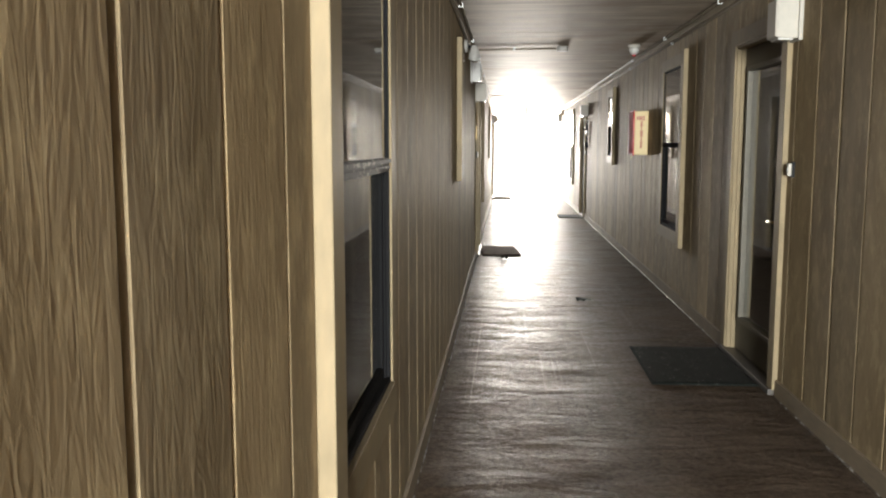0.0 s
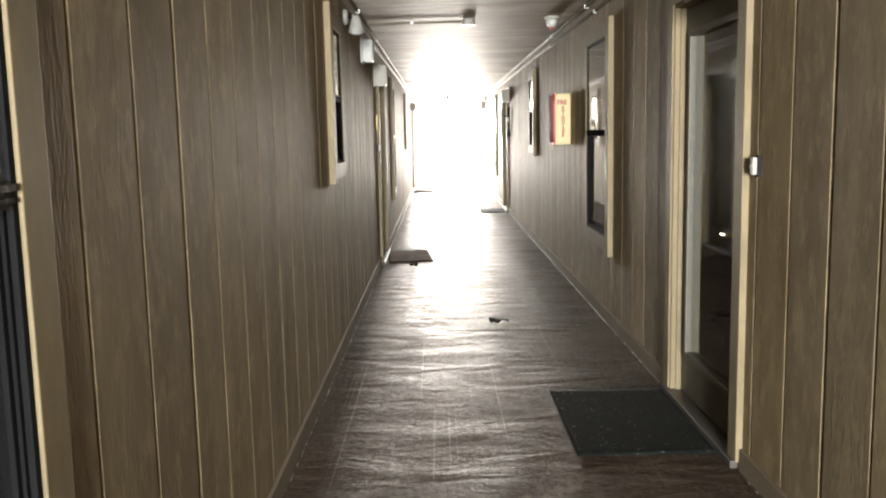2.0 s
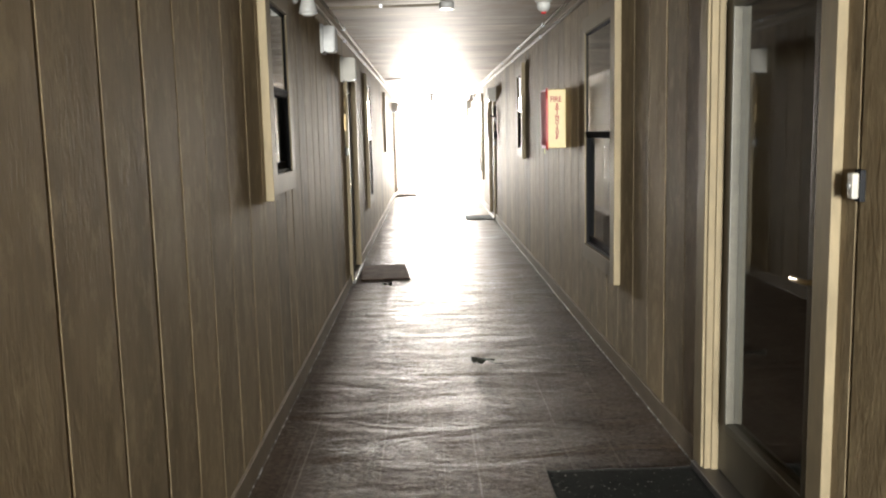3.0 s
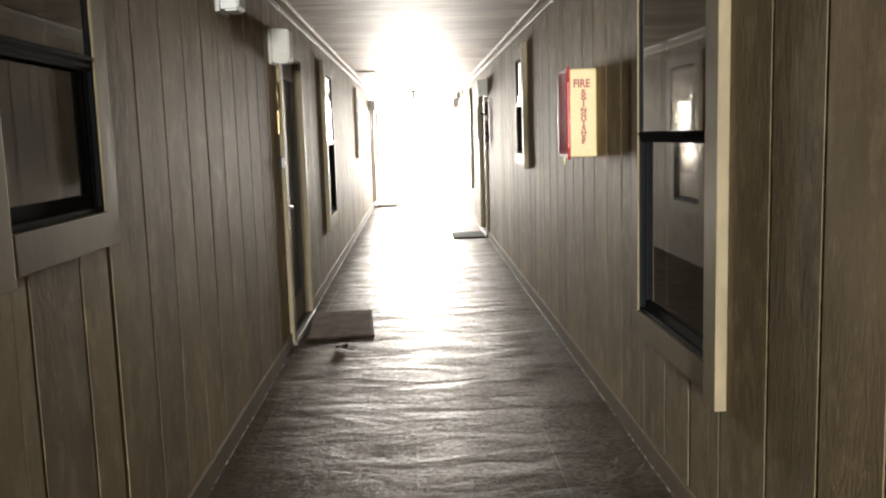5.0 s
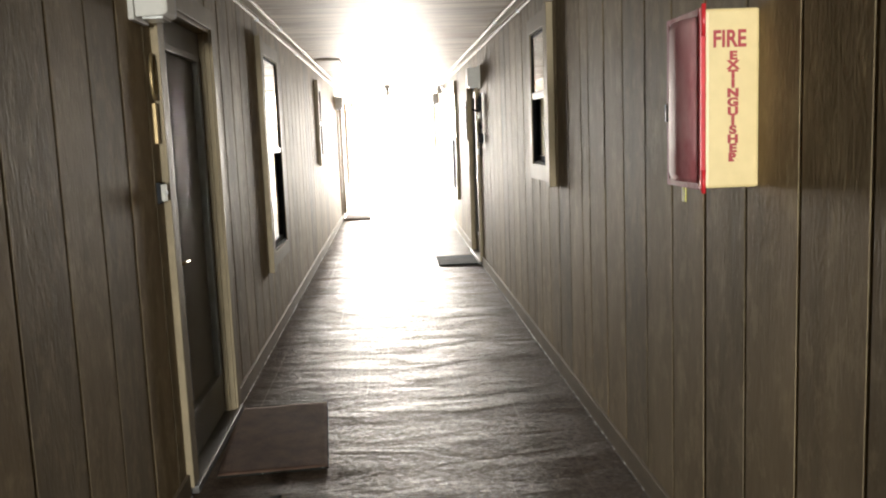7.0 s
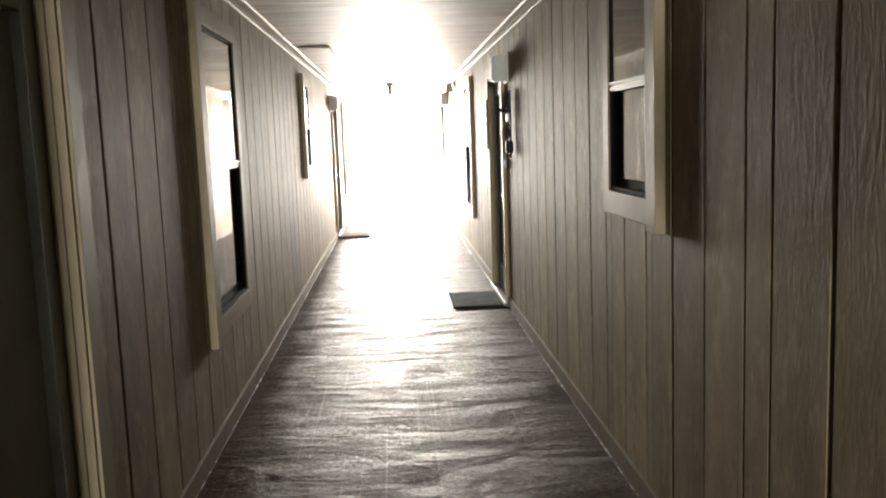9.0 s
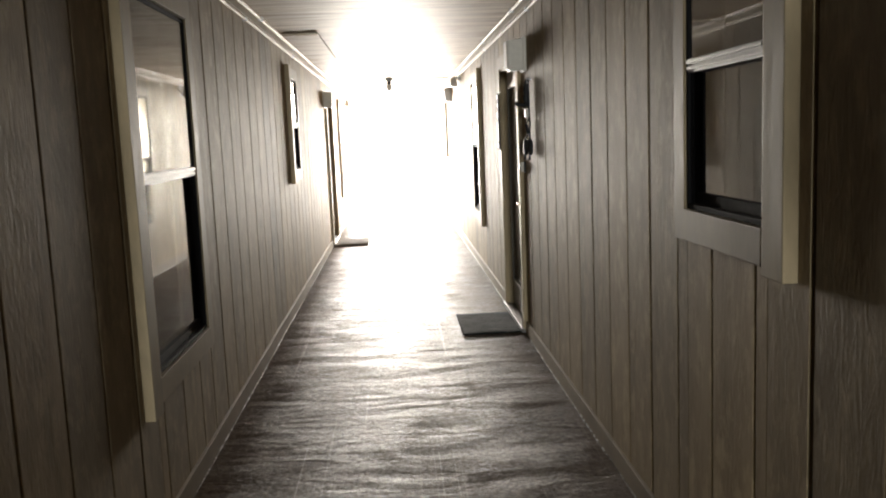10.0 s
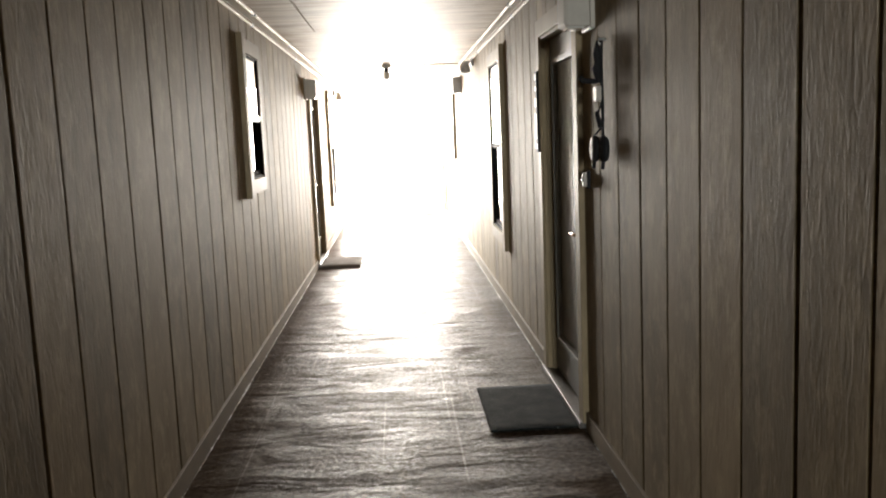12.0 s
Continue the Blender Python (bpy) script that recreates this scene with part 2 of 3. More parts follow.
def rod(points, radius, sides=10, cap=True):
    """A round bar along a line of points."""
    bm = bmesh.new()
    pts = [Vector(p) for p in points]
    rings = []
    for i, p in enumerate(pts):
        way = (pts[min(i + 1, len(pts) - 1)] - pts[max(i - 1, 0)]).normalized()
        side = way.cross(Vector((0, 0, 1)) if abs(way.z) < 0.9 else Vector((1, 0, 0))).normalized()
        up = side.cross(way)
        rings.append([bm.verts.new(p + radius * (math.cos(a) * side + math.sin(a) * up)) for a in [2 * math.pi * k / sides for k in range(sides)]])
    for r, s in zip(rings, rings[1:]):
        for k in range(sides):
            bm.faces.new((r[k], r[(k + 1) % sides], s[(k + 1) % sides], s[k])).smooth = True
    if cap:
        bm.faces.new(rings[0])
        bm.faces.new(rings[-1])
    return bm


def lathe(profile, centre, axis="z", sides=20, sign=1):
    """A turned shape: profile of (radius, height) along an axis from centre."""
    bm = bmesh.new()
    rings = []
    for r, h in profile:
        ring = []
        for k in range(sides):
            a = 2 * math.pi * k / sides
            u, v = r * math.cos(a), r * math.sin(a)
            p = {"z": (u, v, sign * h), "x": (sign * h, u, v), "y": (u, sign * h, v)}[axis]
            ring.append(bm.verts.new(Vector(centre) + Vector(p)))
        rings.append(ring)
    for r, s in zip(rings, rings[1:]):
        for k in range(sides):
            bm.faces.new((r[k], r[(k + 1) % sides], s[(k + 1) % sides], s[k])).smooth = True
    bm.faces.new(rings[0])
    bm.faces.new(rings[-1])
    return bm


def root(name, place):
    ob = new(name)
    ob.location = place
    ob.empty_display_size = 0.1
    return ob


def where(ob):
    p = Vector((0, 0, 0))
    while ob:
        p += ob.location
        ob = ob.parent
    return p


def part(name, bm, material, parent=None, label=""):
    """Links a bmesh, drawn in world metres, as one mesh object under a thing or a part."""
    bmesh.ops.recalc_face_normals(bm, faces=bm.faces)
    if parent:
        bmesh.ops.translate(bm, verts=bm.verts, vec=-where(parent))
    me = bpy.data.meshes.new(name)
    bm.to_mesh(me)
    bm.free()
    me.materials.append(material)
    ob = new(name, me)
    ob.parent = parent
    if label:
        ob["label"] = label
    return ob


class Side:
    """One wall of the corridor: depth d runs from the face of the boards into the wall."""

    def __init__(self, east):
        self.east = east

    def p(self, d, y, z):
        return (W + d if self.east else -d, y, z)

    def slab(self, d, y, z, bevel=0.0):
        return slab(self.p(d[0], y[0], z[0]), self.p(d[1], y[1], z[1]), bevel)


EAST, WEST = Side(True), Side(False)

# openings: a trim width before the edge nearest the rear, by kind
TRIM_W, PROUD = 0.10, 0.030
DOORS = {"EAST": (4.61, 16.52, 28.3), "WEST": (10.55, 22.55)}
TALL = {"EAST": (7.38, 19.54), "WEST": (1.51, 13.36, 25.3)}
SMALL = {"EAST": (12.22, 25.5), "WEST": (6.46, 18.23)}
DOOR_W, DOOR_H = 0.97, 2.045
TALL_W, TALL_Z = 0.92, (0.63, 2.10)
SMALL_W, SMALL_Z = 0.61, (1.245, 2.10)


def openings(side):
    key = "EAST" if side.east else "WEST"
    rows = [(y + TRIM_W, y + TRIM_W + DOOR_W, 0.0, DOOR_H) for y in DOORS[key]]
    rows += [(y + TRIM_W, y + TRIM_W + TALL_W, *TALL_Z) for y in TALL[key]]
    rows += [(y + TRIM_W, y + TRIM_W + SMALL_W, *SMALL_Z) for y in SMALL[key]]
    return sorted(rows)


# ---- structure ----
def wall(name, side, y0, y1, label):
    """The wall behind the boards, cut through at each opening."""
    holes = [o for o in openings(side) if o[1] < y1]
    ys = sorted({y0, y1, *[v for o in holes for v in o[:2]]})
    zs = sorted({0.0, H, *[v for o in holes for v in o[2:]]})
    full = lambda i, k: 0 <= i < len(ys) - 1 and 0 <= k < len(zs) - 1 and not any(
        o[0] < (ys[i] + ys[i + 1]) / 2 < o[1] and o[2] < (zs[k] + zs[k + 1]) / 2 < o[3] for o in holes)
    bm = bmesh.new()
    d0, d1 = LEAF, LEAF + THICK
    quad = lambda *ps: bm.faces.new([bm.verts.new(side.p(*p)) for p in ps])
    for i in range(len(ys) - 1):
        for k in range(len(zs) - 1):
            if not full(i, k):
                continue
            a, b, c, e = ys[i], ys[i + 1], zs[k], zs[k + 1]
            for d in (d0, d1):
                quad((d, a, c), (d, b, c), (d, b, e), (d, a, e))
            for di, dk, ps in ((-1, 0, ((a, c), (a, e))), (1, 0, ((b, c), (b, e))), (0, -1, ((a, c), (b, c))), (0, 1, ((a, e), (b, e)))):
                if not full(i + di, k + dk):
                    quad((d0, *ps[0]), (d0, *ps[1]), (d1, *ps[1]), (d1, *ps[0]))
    bmesh.ops.remove_doubles(bm, verts=bm.verts, dist=1e-5)
    return tagged(part(name, bm, CORE), label, "wall", kind="structure")


wall_east = wall("wall_east", EAST, BACK, FAR, "taupe grooved board siding wall with doors and windows")
wall_west = wall("wall_west", WEST, BACK, END, "taupe grooved board siding wall with doors and windows")


def floor_sheet():
    """The deck: a coated sheet with low crosswise wrinkles, on a slab."""
    nx, ny = 28, 1500
    ys = np.linspace(BACK, FAR, ny + 1)
    xs = np.linspace(0, W, nx + 1)
    verts, faces = [], []
    for y in ys:
        for x in xs:
            n = noise.noise(Vector((x * 1.1, y * 5.5, 0.0))) + 0.5 * noise.noise(Vector((x * 2.3, y * 13.0, 4.0)))
            verts.append((x, y, -0.004 + 0.0032 * max(-1, min(1, n))))
    for j in range(ny):
        for i in range(nx):
            a = j * (nx + 1) + i
            faces.append((a, a + 1, a + nx + 2, a + nx + 1))
    me = bpy.data.meshes.new("floor")
    me.from_pydata(verts, [], faces)
    me.polygons.foreach_set("use_smooth", [True] * len(faces))
    me.materials.append(FLOOR)
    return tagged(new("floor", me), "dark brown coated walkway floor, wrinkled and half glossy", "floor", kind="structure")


floor_sheet()
tagged(part("floor_slab", slab((-0.16, BACK, -0.20), (W + 0.16, FAR, -0.012)), CONCRETE), "concrete slab under the walkway floor", "floor", kind="structure")
tagged(part("landing", slab((-2.4, END, -0.20), (-0.162, FAR, -0.006)), CONCRETE), "sunlit pale concrete landing at the open end", "pavement", kind="structure")
tagged(part("ground", slab((-900, -900, -0.5), (900, 900, -0.21)), CONCRETE), "pale sunlit concrete ground outside", "ground", kind="structure")


def ceiling():
    """Plywood sheets laid across, with open joints, under a deck."""
    bm = bmesh.new()
    box_into(bm, (-0.15, BACK, H + 0.016), (W + 0.15, END, H + 0.12))
    y, k = BACK + 0.004, 0
    while y < END:
        e = min(y + 1.2165, END - 0.004)
        drop = 0.0008 * ((k * 7) % 3)
        box_into(bm, (0.002, y, H - drop), (W - 0.002, e, H + 0.0155))
        y, k = y + 1.219, k + 1
    return tagged(part("ceiling", bm, CEILING), "weathered painted plywood ceiling with open joints", "ceiling", kind="structure")


ceiling()
tagged(part("ceiling_patch", slab((0.06, 17.65, H - 0.022), (0.36, 19.9, H - 0.006), 0.003), CEILING), "plywood patch board fixed under the ceiling", "trim", kind="structure")


def run_of(name, side, spans, d, z, material, label, bevel=0.003):
    """A board or strip along a wall, in lengths that stop at the doors."""
    for a, b in spans:
        tagged(part(name, side.slab(d, (a, b), z, bevel), material), label, name, kind="structure")


for side, end in ((EAST, FAR), (WEST, END)):
    key = "EAST" if side.east else "WEST"
    stops = [BACK] + [v for y in DOORS[key] for v in (y - 0.001, y + 2 * TRIM_W + DOOR_W + 0.001)] + [end]
    spans = list(zip(stops[::2], stops[1::2]))
    run_of("baseboard", side, spans, (-0.016, 0.0), (0.0, 0.095), BASE, "taupe painted baseboard along the walkway")
    for a, b in spans:
        bm = bmesh.new()
        s = -1 if side.east else 1
        x0 = W - 0.0165 if side.east else 0.0165
        n = max(2, int((b - a) / 0.12))
        rows = []
        for i in range(n + 1):
            y = a + (b - a) * i / n
            w = 0.0035 + 0.004 * noise.noise(Vector((y * 3.0, 9.0 if side.east else 2.0, 0)))
            rows.append([bm.verts.new(q) for q in ((x0, y, 0.0), (x0, y, w), (x0 + s * w, y, -0.002))])
        for r, t in zip(rows, rows[1:]):
            for k in range(3):
                bm.faces.new((r[k], r[(k + 1) % 3], t[(k + 1) % 3], t[k]))
        tagged(part("caulk_bead", bm, CAULK), "pale caulk bead at the foot of the baseboard", "trim", kind="structure")
    run_of("crown_trim", side, [(BACK, END)], (-0.028, 0.0), (H - 0.075, H - 0.007), TRIM, "taupe painted trim board under the ceiling")


def conduit(name, points, radius, straps, label):
    """A steel pipe on straps."""
    ob = root(name, points[0])
    part("pipe", rod(points, radius), PIPE, ob)
    for q, size in straps:
        part("strap", slab([c - s for c, s in zip(q, size)], [c + s for c, s in zip(q, size)], 0.002), STEEL, ob)
    return tagged(ob, label, "conduit")


for side in (EAST, WEST):
    pts = [side.p(-0.043, y, H - 0.022) for y in (BACK, END - 0.05)]
    conduit("conduit", pts, 0.0125, [(side.p(-0.030, y, H - 0.022), (0.03, 0.011, 0.016)) for y in np.arange(-6.5, END, 2.1)],
            "painted steel conduit strapped along the ceiling edge")
    pts = [side.p(-0.012, y, H - 0.088) for y in (BACK, END - 0.05)]
    conduit("conduit", pts, 0.009, [(side.p(-0.010, y, H - 0.088), (0.014, 0.010, 0.012)) for y in np.arange(-5.5, END, 2.7)],
            "thin painted conduit under the trim board")


# ---- doors ----
def door(name, side, y, label, glazed=False):
    """Recessed door with one tall glass lite or blank panel, in a thick trimmed frame with a threshold."""
    a, b = y + TRIM_W, y + TRIM_W + DOOR_W
    ob = tagged(root(name, side.p(0, (a + b) / 2, 0)), label, "door", kind="structure")
    foot = 0.035
    part("trim_side", side.slab((-PROUD, -0.0005), (y, a), (foot, DOOR_H + TRIM_W), 0.004), TRIM, ob)
    part("trim_side", side.slab((-PROUD, -0.0005), (b, b + TRIM_W), (foot, DOOR_H + TRIM_W), 0.004), TRIM, ob)
    part("trim_top", side.slab((-PROUD - 0.003, -0.0005), (a + 0.001, b - 0.001), (DOOR_H, DOOR_H + TRIM_W - 0.002), 0.004), TRIM, ob)
    for p, q in ((a, a + 0.018), (b - 0.018, b)):
        part("jamb", side.slab((-PROUD + 0.010, LEAF + THICK), (p, q), (foot, DOOR_H), 0.002), TRIM, ob)
    part("jamb_head", side.slab((-PROUD + 0.010, LEAF + THICK), (a + 0.018, b - 0.018), (DOOR_H - 0.018, DOOR_H), 0.002), TRIM, ob)
    for p, q in ((a + 0.018, a + 0.030), (b - 0.030, b - 0.018)):
        part("door_stop", side.slab((0.006, 0.033), (p, q), (foot, DOOR_H - 0.018), 0.002), TRIM, ob)
    part("threshold", side.slab((-PROUD - 0.015, LEAF + THICK), (y + 0.02, b + TRIM_W - 0.02), (0.0, foot), 0.006), SILL, ob, "dark worn metal threshold")
    # the leaf: stiles and rails round a glass lite
    d0, d1 = 0.036, 0.078
    paint = DOOR_TAUPE if glazed else DOOR
    p, q, lo, hi = a + 0.021, b - 0.021, foot + 0.004, DOOR_H - 0.021
    leaf = root("door_leaf", (0, 0, lo))
    leaf.parent = ob
    m, base, top = 0.092, 0.20, 0.12
    part("stile", side.slab((d0, d1), (p, p + m), (lo, hi), 0.002), paint, leaf)
    part("stile", side.slab((d0, d1), (q - m, q), (lo, hi), 0.002), paint, leaf)
    part("bottom_rail", side.slab((d0, d1), (p + m, q - m), (lo, lo + base), 0.0), paint, leaf)
    part("top_rail", side.slab((d0, d1), (p + m, q - m), (hi - top, hi), 0.0), paint, leaf)
    bm = bmesh.new()
    w = 0.030
    for ya, yb, za, zb in ((p + m, p + m + w, lo + base, hi - top), (q - m - w, q - m, lo + base, hi - top),
                           (p + m + w, q - m - w, lo + base, lo + base + w), (p + m + w, q - m - w, hi - top - w, hi - top)):
        box_into(bm, side.p(d0 - 0.016, ya, za), side.p(d1, yb, zb), 0.004)
    part("lite_frame", bm, LITE if glazed else DOOR, leaf, "raised moulding round the panel")
    inner = side.slab((0.053, 0.059), (p + m + w, q - m - w), (lo + base + w, hi - top - w))
    if glazed:
        pane = part("pane", inner, GLASS, leaf, "dark reflecting glass")
        pane.visible_shadow = False
        # flat near-black sheet added in place of the dark room inside
        part("blind", side.slab((0.135, 0.143), (a, b), (foot, DOOR_H)), ROOM, leaf, "near-black sheet in place of the unlit room")
    else:
        part("panel", inner, DOOR, leaf)
    # lever and lock on the near stile
    hy = p + 0.058
    part("escutcheon", side.slab((d0 - 0.008, d0), (hy - 0.026, hy + 0.026), (0.93, 1.13), 0.003), BRASS, leaf)
    bm = rod([side.p(d0 - 0.006, hy, 0.965), side.p(d0 - 0.048, hy, 0.965), side.p(d0 - 0.052, hy + 0.02, 0.965), side.p(d0 - 0.050, hy + 0.10, 0.962)], 0.009)
    part("door_handle", bm, BRASS, leaf)
    return ob


door("door_1", EAST, DOORS["EAST"][0], "taupe door with a tall dark glass lite, closed", True)
door("door_2", WEST, DOORS["WEST"][0], "blue-grey painted door with one tall panel, closed")
door("door_3", EAST, DOORS["EAST"][1], "blue-grey painted door with one tall panel, closed")
door("door_4", WEST, DOORS["WEST"][1], "blue-grey painted door with one tall panel, closed")
door("door_5", EAST, DOORS["EAST"][2], "blue-grey painted door at the open end")


# ---- windows ----
def window(name, side, y, wide, zs, rail_z, rail_mat, label):
    """Single-hung bronze aluminium window in thick side trims: upper sash near the face, lower one set back."""
    a, b, lo, hi = y + TRIM_W, y + TRIM_W + wide, *zs
    ob = tagged(root(name, side.p(0, (a + b) / 2, lo)), label, "window", kind="structure")
    part("trim_side", side.slab((-0.040, -0.0005), (a - 0.17, a - 0.05), (lo - TRIM_W - 0.016, hi + TRIM_W + 0.01), 0.004), TRIM, ob, "thick trim board")
    part("casing", side.slab((-0.014, -0.0005), (a - 0.049, a), (lo - TRIM_W, hi + TRIM_W - 0.002), 0.003), TRIM, ob)
    part("trim_side", side.slab((-0.011, -0.0005), (b, b + TRIM_W), (lo - TRIM_W - 0.006, hi + TRIM_W), 0.004), TRIM, ob)
    part("trim_top", side.slab((-0.022, -0.0005), (a + 0.001, b - 0.001), (hi, hi + TRIM_W - 0.002), 0.003), TRIM, ob)
    part("window_sill", side.slab((-0.020, -0.0005), (a + 0.001, b - 0.001), (lo - TRIM_W, lo), 0.003), TRIM, ob)
    frame_w = 0.018
    for nm, yy, zz in (("frame_side", (a, a + frame_w), (lo, hi)), ("frame_side", (b - frame_w, b), (lo, hi)),
                       ("frame_head", (a + frame_w, b - frame_w), (hi - frame_w, hi)), ("frame_foot", (a + frame_w, b - frame_w), (lo, lo + frame_w))):
        part(nm, side.slab((-0.003, 0.115), yy, zz, 0.002), BRONZE, ob)
    part("track", side.slab((0.008, 0.015), (b - frame_w - 0.012, b - frame_w), (lo + frame_w, rail_z), 0.001), BRONZE, ob)
    # upper sash, near the face
    p, q = a + frame_w, b - frame_w
    pane = part("pane", side.slab((0.004, 0.009), (p, q), (rail_z, hi - frame_w)), GLASS, ob, "dark reflecting glass")
    pane.visible_shadow = False
    rail = part("meeting_rail", side.slab((-0.004, 0.0155), (p + 0.001, q - 0.001), (rail_z - 0.044, rail_z), 0.003), rail_mat, ob)
    part("rail_lip", side.slab((-0.012, -0.0045), (p + 0.002, q - 0.002), (rail_z - 0.016, rail_z - 0.004), 0.002), rail_mat, rail)
    part("rail_lip", side.slab((-0.009, -0.0045), (p + 0.002, q - 0.002), (rail_z - 0.035, rail_z - 0.025), 0.002), rail_mat, rail)
    # lower sash, set back
    s = 0.024
    sash = bmesh.new()
    for ya, yb, za, zb in ((p, p + s, lo + frame_w, rail_z - 0.002), (q - s, q, lo + frame_w, rail_z - 0.002),
                           (p + s, q - s, lo + frame_w, lo + frame_w + s + 0.012), (p + s, q - s, rail_z - 0.036, rail_z - 0.002)):
        box_into(sash, side.p(0.016, ya, za), side.p(0.046, yb, zb), 0.002)
    part("lower_sash", sash, BRONZE, ob)
    pane = part("pane", side.slab((0.026, 0.031), (p + s, q - s), (lo + frame_w + s + 0.012, rail_z - 0.036)), GLASS, ob, "dark reflecting glass")
    pane.visible_shadow = False
    # added sheet: its near-black colour is the shade of the room within
    part("curtain", side.slab((0.128, 0.136), (a, b), (lo, hi)), ROOM, ob, "near-black sheet standing for the unlit room behind the glass")
    return ob


TALL_LABEL = "tall bronze-framed sash window with dark reflecting glass"
SMALL_LABEL = "small high bronze-framed sash window with dark glass"
window("window_1", WEST, TALL["WEST"][0], TALL_W, TALL_Z, 1.362, RAIL, TALL_LABEL + " and flaking rail")
window("window_2", EAST, TALL["EAST"][0], TALL_W, TALL_Z, 1.425, BRONZE, TALL_LABEL)
window("window_3", WEST, TALL["WEST"][1], TALL_W, TALL_Z, 1.415, RAIL_GREY, TALL_LABEL + " and pale rail")
window("window_4", EAST, TALL["EAST"][1], TALL_W, TALL_Z, 1.405, BRONZE, TALL_LABEL)
window("window_5", WEST, TALL["WEST"][2], TALL_W, TALL_Z, 1.415, RAIL_GREY, TALL_LABEL)
window("window_6", WEST, SMALL["WEST"][0], SMALL_W, SMALL_Z, 1.69, BRONZE, SMALL_LABEL)
window("window_7", EAST, SMALL["EAST"][0], SMALL_W, SMALL_Z, 1.72, RAIL_GREY, SMALL_LABEL + " and pale rail")
window("window_8", WEST, SMALL["WEST"][1], SMALL_W, SMALL_Z, 1.69, RAIL_GREY, SMALL_LABEL)
window("window_9", EAST, SMALL["EAST"][1], SMALL_W, SMALL_Z, 1.70, RAIL_GREY, SMALL_LABEL)


# ---- doormats ----
def doormat(x, y, material, label, thick=0.012, twist=0.0, curl=0.0):
    """A mat with a raised border and a pile that is not quite flat."""
    cx, cy = sum(x) / 2, sum(y) / 2
    hx, hy = (x[1] - x[0]) / 2, (y[1] - y[0]) / 2
    ob = root("doormat", (cx, cy, 0))
    nx, ny = 20, 30
    bm = bmesh.new()
    grid = []
    for j in range(ny + 1):
        for i in range(nx + 1):
            u, v = i / nx * 2 - 1, j / ny * 2 - 1
            rim = max(abs(u) - (1 - 0.05 / hx * 0.6), abs(v) - (1 - 0.05 / hy * 0.6)) > 0
            z = thick * (0.75 if rim else 1.0) + 0.0015 * noise.noise(Vector((u * 3 + cy, v * 4, cx))) + curl * max(0, -v) ** 6 * (0.4 + 0.6 * abs(u))
            grid.append(bm.verts.new((cx + u * hx, cy + v * hy, z)))
    for j in range(ny):
        for i in range(nx):
            k = j * (nx + 1) + i
            bm.faces.new((grid[k], grid[k + 1], grid[k + nx + 2], grid[k + nx + 1])).smooth = True
    rim = [e for e in bm.edges if e.is_boundary]
    down = bmesh.ops.extrude_edge_only(bm, edges=rim)["geom"]
    for v in down:
        if isinstance(v, bmesh.types.BMVert):
            v.co.z = 0.0
    part("carpet", bm, material, ob)
    bm = bmesh.new()
    e = 0.018
    for a, b in (((-hx, -hy), (hx, -hy + e)), ((-hx, hy - e), (hx, hy)), ((-hx, -hy + e), (-hx + e, hy - e)), ((hx - e, -hy + e), (hx, hy - e))):
        box_into(bm, (cx + a[0] - 0.004, cy + a[1] - 0.004, 0.0), (cx + b[0] + 0.004, cy + b[1] + 0.004, thick * 0.62), 0.002)
    part("border", bm, MAT_BLACK if material is not MAT_TAN else MAT_TAN, ob)
    ob.rotation_euler[2] = radians(twist)
    return tagged(ob, label, "doormat", "doormats")


doormat((1.25, 1.865), (4.81, 5.76), MAT_BLACK, "black rubber doormat with pale flecks by the glass door", 0.010, 0)
doormat((0.05, 0.535), (10.75, 11.72), MAT_BROWN, "worn dark brown carpet doormat before the door", 0.011, 4.3)
doormat((1.415, 1.87), (16.57, 17.32), MAT_GREY, "dark grey carpet doormat with specks before the door", 0.012, 0)
doormat((0.03, 0.505), (22.45, 23.2), MAT_TAN, "reddish tan doormat before the far door", 0.035, 0)
doormat((1.42, 1.80), (28.7, 29.4), MAT_GREY, "grey doormat in the sun at the open end", 0.014, 0)


# ---- wall lights ----
def wall_light(side, y, z, label, deep=0.135, high=0.21, wide=0.17, paint=None):
    """A box light on a back plate: a tapered pale housing with a lens below."""
    ob = root("wall_light", side.p(0, y, z))
    paint = paint or WHITE
    part("back_plate", side.slab((-0.022, -0.0005), (y - wide / 2 - 0.012, y + wide / 2 + 0.012), (z - 0.012, z + high + 0.012), 0.004), paint, ob)
    bm = bmesh.new()
    ring = lambda d, s: [bm.verts.new(side.p(d, y + u * s * wide / 2, z + (high / 2) * (1 + v * s))) for u, v in ((-1, -1), (1, -1), (1, 1), (-1, 1))]
    rings = [ring(-0.0225, 1.0), ring(-deep * 0.9, 0.95), ring(-deep, 0.88)]
    for r, t in zip(rings, rings[1:]):
        for k in range(4):
            bm.faces.new((r[k], r[(k + 1) % 4], t[(k + 1) % 4], t[k]))
    bm.faces.new(rings[0])
    bm.faces.new(rings[-1])
    bmesh.ops.bevel(bm, geom=list(bm.edges), offset=0.003, segments=2, affect="EDGES")
    part("housing", bm, paint, ob)
    part("lens", side.slab((-deep * 0.85, -0.04), (y - wide * 0.36, y + wide * 0.36), (z - 0.006, z + 0.004), 0.001), LENS, ob, "clear lens under the housing")
    part("screw", lathe([(0.005, 0), (0.004, 0.004)], side.p(-deep * 0.5, y, z - 0.001), "z", 10, -1), STEEL, ob)
    return tagged(ob, label, "wall light", "wall lights along the corridor")


